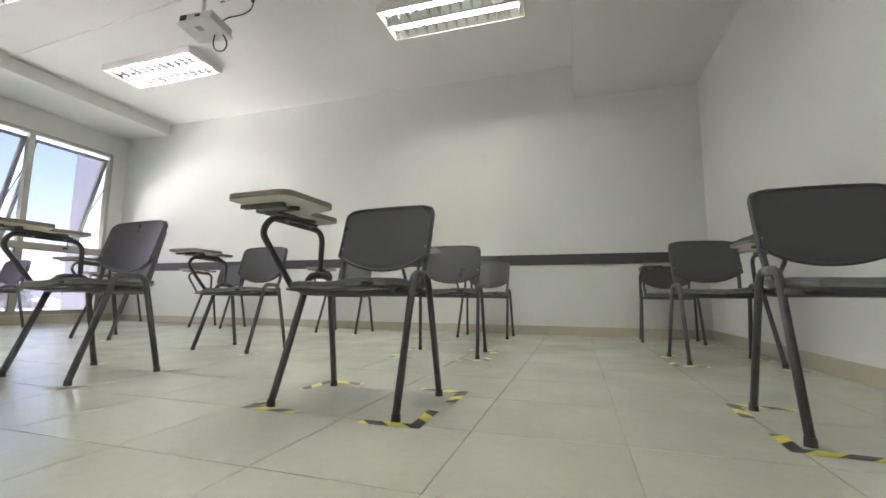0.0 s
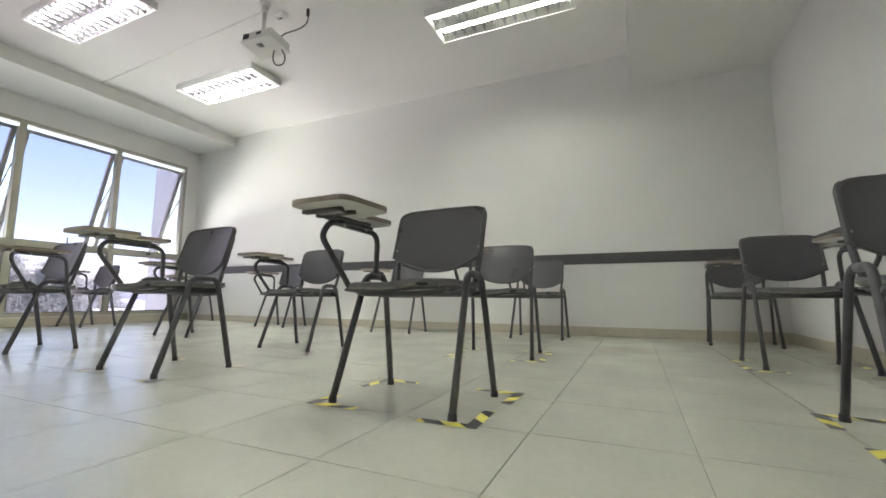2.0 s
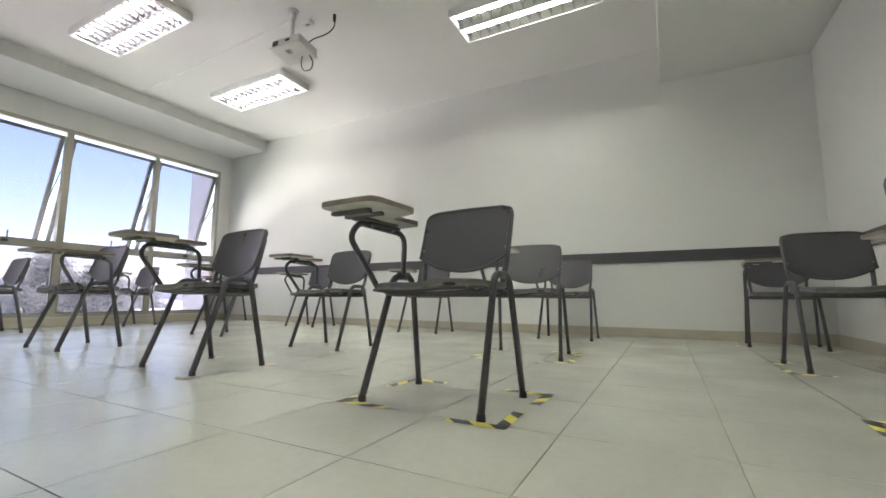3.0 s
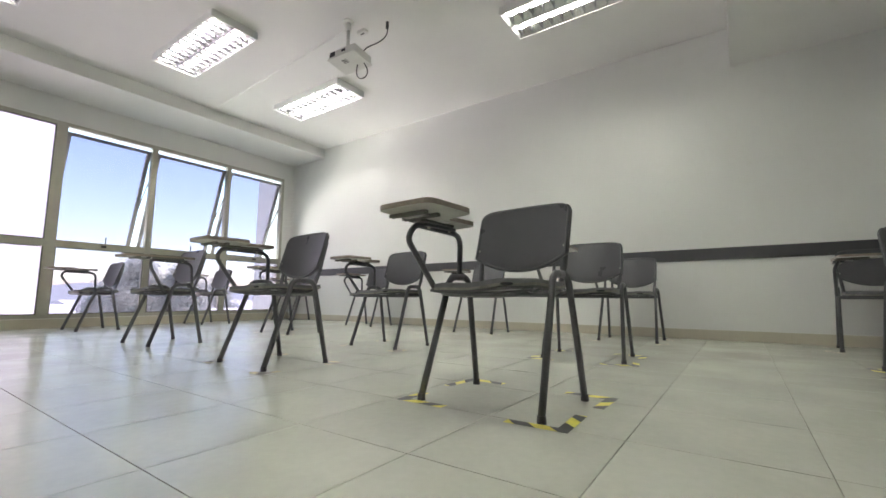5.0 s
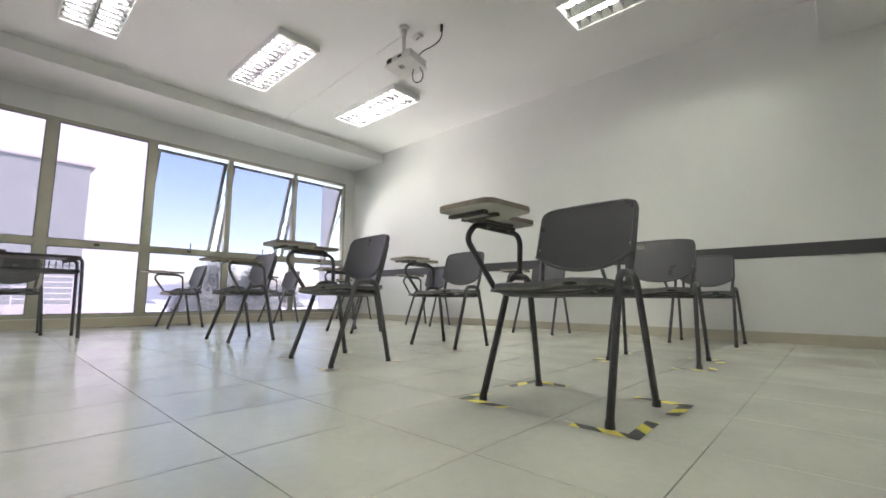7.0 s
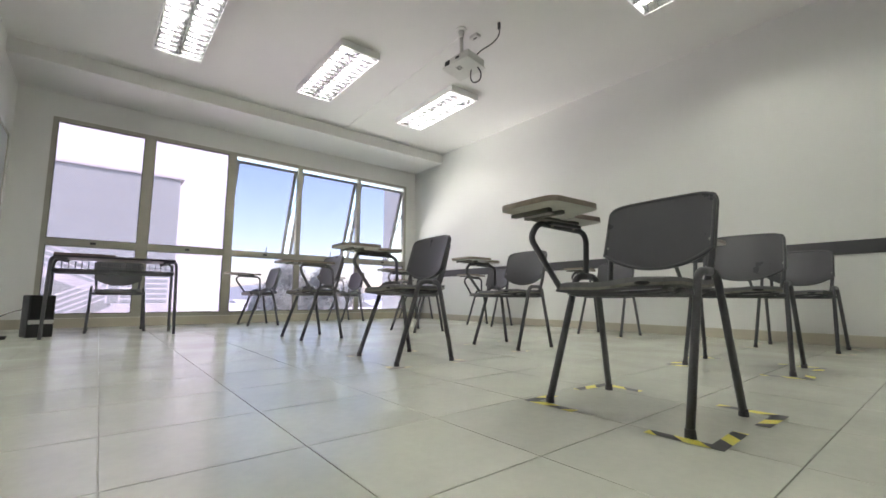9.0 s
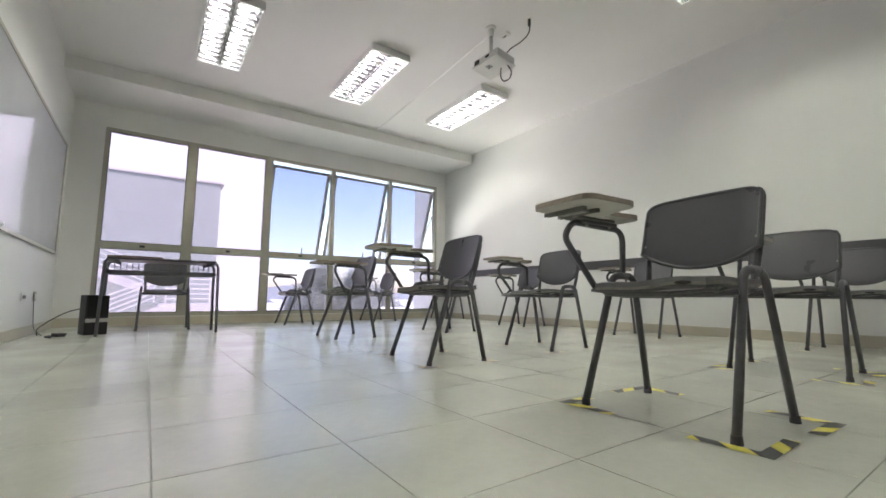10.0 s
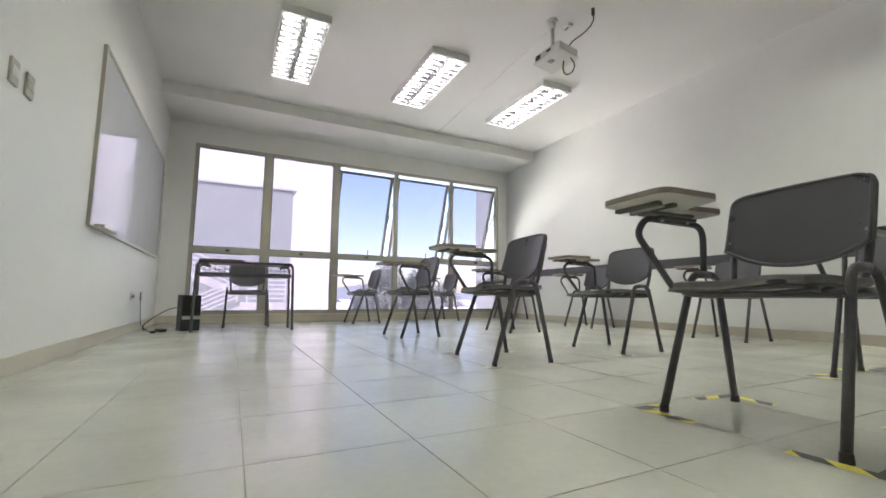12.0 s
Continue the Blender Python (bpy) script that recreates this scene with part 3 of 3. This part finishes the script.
bk = tube([(DX0 + 0.12, DY0 + 0.05, DZ - 0.08), (DX0 + 0.12, DY1 - 0.05, DZ - 0.08)], 0.004, 6)
for k in range(18):
    y = DY0 + 0.08 + k * (DY1 - DY0 - 0.16) / 17
    tube([(DX0 + 0.12, y, DZ - 0.04), (DX0 + 0.12, y, DZ - 0.13), (DX1 - 0.12, y, DZ - 0.14)], 0.0045, 5, bk)
dpart("wire_shelf", bk, M_FRAME, "thin black wire book shelf")
fol = tagged(mesh_ob("folder", box(-0.15, 0.15, -0.24, 0.24, 0, 0.022, 0.003), M_DESKTOP), "flat brown folder lying on the teacher's desk", "folder")
fol.matrix_basis = Matrix.Translation((DX1 - 0.2, DY0 + 0.27, DZ + 0.001))

# ---------------------------------------------------------------- speaker and cables
spk = tagged(empty("loudspeaker", at(-5.98, -0.425, 20)), "black floor loudspeaker with a pale band, beside the desk", "speaker")
part("cabinet", box(-0.10, 0.10, -0.10, 0.10, 0, 0.415, 0.008), M_BLACKPLASTIC, spk)
part("grille", box(0.098, 0.107, -0.088, 0.088, 0.19, 0.405, 0.003), M_CLOTH, spk)
part("band", box(0.098, 0.109, -0.096, 0.096, 0.130, 0.170, 0.003), M_WHITEPLASTIC, spk, "pale grey band")
def cable(name, pts, r, label):
    return tagged(mesh_ob(name, tube(fillet(pts, 0.12, 6), r, 6), M_CABLE), label, "cable")
cable("power_cable", [(-6.06, -0.50, 0.28), (-6.14, -0.66, 0.24), (-6.10, -0.80, 0.14), (-6.06, -0.88, 0.06), (-6.0, -0.86, 0.008)], 0.006, "black cable from the loudspeaker")
cable("floor_cable", [(-6.05, -0.64, 0.008), (-5.98, -0.74, 0.008), (-5.95, -0.66, 0.008), (-5.75, -0.78, 0.008), (-5.60, -0.70, 0.008)], 0.009, "black cable lying on the tiles by the wall")
cable("wall_cable", [(-6.2, -0.945, 0.42), (-6.15, -0.93, 0.25), (-6.05, -0.90, 0.06), (-5.95, -0.82, 0.008)], 0.003, "grey cable hanging from the socket")
adp = tagged(mesh_ob("power_adapter", box(-0.06, 0.06, -0.035, 0.035, 0, 0.035, 0.006), M_BLACKPLASTIC), "black power adapter on the floor", "adapter")
adp.matrix_basis = at(-5.80, -0.67, 30)

def plate_on_front(name, x, z, w, h, label, cat, material=M_WHITEPLASTIC):
    e = tagged(empty(name, Matrix.Translation((x, YF, z))), label, cat)
    part("cover", box(-w / 2, w / 2, 0, 0.012, -h / 2, h / 2, 0.003), material, e)
    for k in (-1, 0, 1):
        part("insert", box(k * w / 3.6 - w / 9, k * w / 3.6 + w / 9, 0.012, 0.016, -h / 5, h / 5, 0.001), M_ALUDARK if material is M_WHITEPLASTIC else M_WHITEPLASTIC, e)
plate_on_front("wall_socket", -5.78, 0.393, 0.16, 0.08, "white double wall socket", "socket")
plate_on_front("wall_socket", -6.28, 0.398, 0.10, 0.10, "grey wall socket with a plug", "socket", M_ALU)
plate_on_front("wall_switch", -2.67, 1.445, 0.085, 0.12, "grey wall switch plate", "switch", M_ALU)
plate_on_front("wall_switch", -2.84, 1.450, 0.085, 0.12, "grey wall switch plate", "switch", M_ALU)

# ---------------------------------------------------------------- whiteboard
board = tagged(empty("whiteboard", Matrix.Translation((-5.52, YF, 1.615))), "large glossy whiteboard in an aluminium frame", "whiteboard")
part("panel", box(-1.53, 1.53, 0.0, 0.018, -0.67, 0.67), M_BOARD, board)
fb = box(-1.56, 1.56, 0.0, 0.026, -0.70, -0.67)
box(-1.56, 1.56, 0.0, 0.026, 0.67, 0.70, bm=fb), box(-1.56, -1.53, 0.0, 0.026, -0.67, 0.67, bm=fb), box(1.53, 1.56, 0.0, 0.026, -0.67, 0.67, bm=fb)
part("frame", fb, M_ALU, board, "brushed aluminium edge strip")
part("pen_tray", box(1.05, 1.45, 0.026, 0.09, -0.70, -0.675, 0.004), M_WHITEPLASTIC, board)

# ---------------------------------------------------------------- lamps
LX, LY, LH = 1.39, 0.475, 0.085
def make_lamp(tube_material=M_TUBE):
    lamp = tagged(empty("ceiling_lamp"), "white surface fluorescent lamp with mirror louvre, lit", "ceiling lamp", "ceiling lamps")
    h = box(-LX / 2, LX / 2, -LY / 2, LY / 2, -0.008, 0)
    for sgn in (-1, 1):
        box(sgn * LX / 2 - 0.008, sgn * LX / 2 + 0.008, -LY / 2, LY / 2, -LH, -0.002, 0.002, bm=h)
        box(-LX / 2, LX / 2, sgn * LY / 2 - 0.008, sgn * LY / 2 + 0.008, -LH, -0.002, 0.002, bm=h)
    part("housing", h, M_LAMP, lamp, "white enamelled steel housing")
    W = LY / 4 - 0.004                       # half the width of one reflector trough
    for c in (-LY / 4, LY / 4):
        part("tube_light", tube([(-LX / 2 + 0.05, c, -0.030), (LX / 2 - 0.05, c, -0.030)], 0.013, 10), tube_material, lamp, "glowing white fluorescent tube")
        rf = bmesh.new()
        rows = []
        for k in range(13):
            u = 2 * k / 12 - 1
            rows.append([rf.verts.new((x, c + u * W, -0.011 - (LH - 0.014) * abs(u) ** 1.8)) for x in (-LX / 2 + 0.01, LX / 2 - 0.01)])
        for p, q in zip(rows, rows[1:]):
            rf.faces.new((p[0], p[1], q[1], q[0])).smooth = True
        part("reflector", rf, M_LOUVRE, lamp, "mirror-bright aluminium reflector trough")
        for k in range(13):
            x = -LX / 2 + 0.05 + k * (LX - 0.10) / 12
            bl = bmesh.new()
            for sgn in (-1, 1):
                edge = [(x + sgn * 0.010, c - W * 0.78, -0.050), (x + sgn * 0.010, c + W * 0.78, -0.050), (x, c + W * 0.97, -LH + 0.004), (x, c - W * 0.97, -LH + 0.004)]
                bl.faces.new([bl.verts.new(p) for p in edge])
            part("louvre_blade", bl, M_LOUVRE, lamp)
    return lamp
lamp = make_lamp()
LAMPS = [(-4.880, 3.738), (-4.870, 2.145), (-4.890, 0.536)]
lamp.matrix_basis = Matrix.Translation((*LAMPS[0], ZC))
for x, y in LAMPS[1:]:
    copy_thing(lamp, Matrix.Translation((x, y, ZC)))
dim_lamp = make_lamp(M_TUBE_DIM)
dim_lamp.matrix_basis = Matrix.Translation((-1.145, 3.755, ZC))
for y in (2.145, 0.536):                     # inferred row goes on overhead: two unseen lamps added to brighten the middle
    copy_thing(dim_lamp, Matrix.Translation((-1.145, y, ZC)))

# ---------------------------------------------------------------- projector
PX, PY = -3.225, 2.82
pj = tagged(empty("projector", Matrix.Translation((PX, PY, ZC))), "white projector hung from the ceiling on a short pole", "projector")
part("mount_plate", tube([(0, 0, 0), (0, 0, -0.025)], 0.055, 16), M_WHITEPLASTIC, pj)
part("collar", tube([(0, 0, -0.02), (0, 0, -0.10)], 0.032, 12), M_WHITEPLASTIC, pj)
part("pole", tube([(0, 0, -0.08), (0, 0, -0.30)], 0.020, 12), M_WHITEPLASTIC, pj)
TURN = Matrix.Translation((0.02, 0.02, -0.40)) @ Matrix.Rotation(radians(4), 4, "Z") @ Matrix.Rotation(radians(-6), 4, "X") @ Matrix.Scale(0.92, 4)
def ppart(name, bm, material, label="", parent=None):
    bmesh.ops.transform(bm, matrix=TURN, verts=bm.verts[:])
    return part(name, bm, material, parent or pj, label)
pb = ppart("body", box(-0.19, 0.19, -0.14, 0.14, -0.048, 0.045, 0.014), M_WHITEPLASTIC, "white plastic projector case")
ppart("lower_case", box(-0.20, 0.20, -0.15, 0.15, -0.060, -0.047, 0.004), M_WHITEPLASTIC, parent=pb)
ppart("lens", box(-0.165, -0.095, -0.149, -0.130, -0.03, 0.025, 0.004), M_BLACKPLASTIC, "dark lens opening", pb)
ppart("vent", box(-0.194, -0.185, -0.03, 0.09, -0.03, 0.03, 0.003), M_BLACKPLASTIC, "dark vent grille", pb)
ppart("vent", box(0.0, 0.06, -0.144, -0.135, -0.01, 0.02, 0.002), M_BLACKPLASTIC, "dark vent grille", pb)
for k in range(4):
    ppart("slot", box(-0.05 + k * 0.018, -0.042 + k * 0.018, -0.08, -0.02, -0.0625, -0.059), M_ALUDARK, parent=pb)
for a in (-1, 1):
    for b in (-1, 1):
        part("bracket_arm", bar((0, 0, -0.29), (a * 0.11 + 0.02, b * 0.07 + 0.02, -0.352), 0.018, 0.010), M_WHITEPLASTIC, pj)
part("ceiling_box", box(-0.04, 0.07, 0.15, 0.22, -0.035, 0, 0.006), M_WHITEPLASTIC, pj)
part("label_mark", box(-0.01, 0.04, 0.178, 0.190, -0.039, -0.0345), M_BLACKPLASTIC, pj)
cable("projector_cable", [(PX + 0.33, PY + 0.23, ZC), (PX + 0.335, PY + 0.235, ZC - 0.14), (PX + 0.28, PY + 0.17, ZC - 0.24), (PX + 0.18, PY + 0.10, ZC - 0.29), (PX + 0.12, PY + 0.07, ZC - 0.36)], 0.006, "black cable from the ceiling to the projector")
plug = tagged(mesh_ob("cable_plug", tube([(0, 0, 0), (0, 0, -0.07)], 0.016, 10), M_CABLE), "black plug in the ceiling outlet", "plug")
plug.matrix_basis = Matrix.Translation((PX + 0.33, PY + 0.23, ZC))
LPX, LPY, LPZ = PX - 0.05, PY - 0.06, ZC - 0.04
cable("loop_cable", [(LPX + 0.13, LPY + 0.13, LPZ - 0.40), (LPX + 0.10, LPY + 0.14, LPZ - 0.50), (LPX + 0.13, LPY + 0.15, LPZ - 0.57), (LPX + 0.21, LPY + 0.17, LPZ - 0.57), (LPX + 0.24, LPY + 0.17, LPZ - 0.50), (LPX + 0.19, LPY + 0.14, LPZ - 0.39)], 0.006, "black cable loop under the projector")
structure("trim_conduit", bar((SOFX, 3.06, ZC - 0.007), (PX - 0.05, 2.89, ZC - 0.007), 0.014, 0.020), M_CEIL, "thin white cable duct on the ceiling", "cable duct")

# ---------------------------------------------------------------- hazard tape round the chair feet
def tape_corner(m, sx, sy, la, lb, worn=False):
    """An L of striped tape: one arm along x, one along y."""
    bm = bmesh.new()
    w, pitch = 0.042, 0.072
    def strip(length, fn):
        n = int(length / pitch) + 2
        for k in range(n):
            a, b = k * pitch - w, (k + 1) * pitch - w
            q = [(a, 0), (b, 0), (b + w, w), (a + w, w)]
            q = [(min(max(s, 0), length), t) for s, t in q]
            if q[1][0] - q[0][0] < 1e-4 and q[2][0] - q[3][0] < 1e-4:
                continue
            pts = []
            for s, t in q:
                if not pts or (Vector(fn(s, t)) - Vector(pts[-1])).length > 1e-4:
                    pts.append(fn(s, t))
            if len(pts) > 2 and (Vector(pts[0]) - Vector(pts[-1])).length > 1e-4:
                bm.faces.new([bm.verts.new(p) for p in pts]).material_index = (k + 1) % 2
    strip(la, lambda s, t: (sx * s, sy * t, 0.0016))
    strip(lb, lambda s, t: (sx * t, sy * (s + w), 0.0016))
    ob = tagged(mesh_ob("floor_tape", bm, [M_YELLOW_OLD, M_BLACK_OLD] if worn else [M_YELLOW, M_BLACK]), "faded, half-torn hazard tape corner on the tiles" if worn else "yellow and black hazard tape corner stuck on the tiles", "floor tape", "tape corners")
    ob.matrix_basis = m
    return ob
rng = random.Random(5)
for x, y, r in [(-0.875, 1.665, -2), (0.85, 1.785, -1), (0.87, 3.36, 1)] + CHAIRS[:6] + CHAIRS[6:7]:
    base = at(x, y, r)
    worn = x < -2 or y > 4
    k = 0.55 if worn else 1.0
    for sx in (-1, 1):
        for sy in (-1, 1):
            tape_corner(base @ at(-sx * 0.355, -sy * 0.285, rng.uniform(-4, 4)), sx, sy, k * rng.uniform(0.17, 0.23), k * rng.uniform(0.12, 0.19), worn)

# ---------------------------------------------------------------- floor
floor = structure("floor", box(XW - TH, XR + TH, YF - TH, YR + TH, -0.12, -0.004), M_GROUT, "grout bed under glossy cream ceramic tiles", "floor")
S, X0, Y0, GAP = 0.4465, -1.2655, 0.068, 0.0017
cache = {}
def tile_mesh(w, d):
    key = (round(w, 3), round(d, 3))
    if key not in cache:
        bm = bmesh.new()
        c = 0.0003
        lo = [bm.verts.new((sx * w / 2, sy * d / 2, -0.004)) for sx, sy in ((-1, -1), (1, -1), (1, 1), (-1, 1))]
        md = [bm.verts.new((v.co.x, v.co.y, -c * 0.6)) for v in lo]
        hi = [bm.verts.new((math.copysign(abs(v.co.x) - c, v.co.x), math.copysign(abs(v.co.y) - c, v.co.y), 0)) for v in lo]
        for a, b in ((lo, md), (md, hi)):
            for i in range(4):
                bm.faces.new((a[i], a[(i + 1) % 4], b[(i + 1) % 4], b[i]))
        bm.faces.new(hi)
        me = bpy.data.meshes.new("tile")
        bm.to_mesh(me), bm.free()
        me.materials.append(M_TILE)
        cache[key] = me
    return cache[key]
def cuts(o, lo, hi):
    k0 = math.ceil((lo - o) / S)
    e = [lo]
    k = k0
    while o + k * S < hi - 0.01:
        if o + k * S > lo + 0.01:
            e.append(o + k * S)
        k += 1
    return e + [hi]
xs, yys = cuts(X0, XW, XR), cuts(Y0, YF, YR)
for a, b in zip(xs, xs[1:]):
    for c, d in zip(yys, yys[1:]):
        t = new("tile", tile_mesh(b - a - 2 * GAP, d - c - 2 * GAP))
        t.parent = floor
        t.location = ((a + b) / 2, (c + d) / 2, 0)
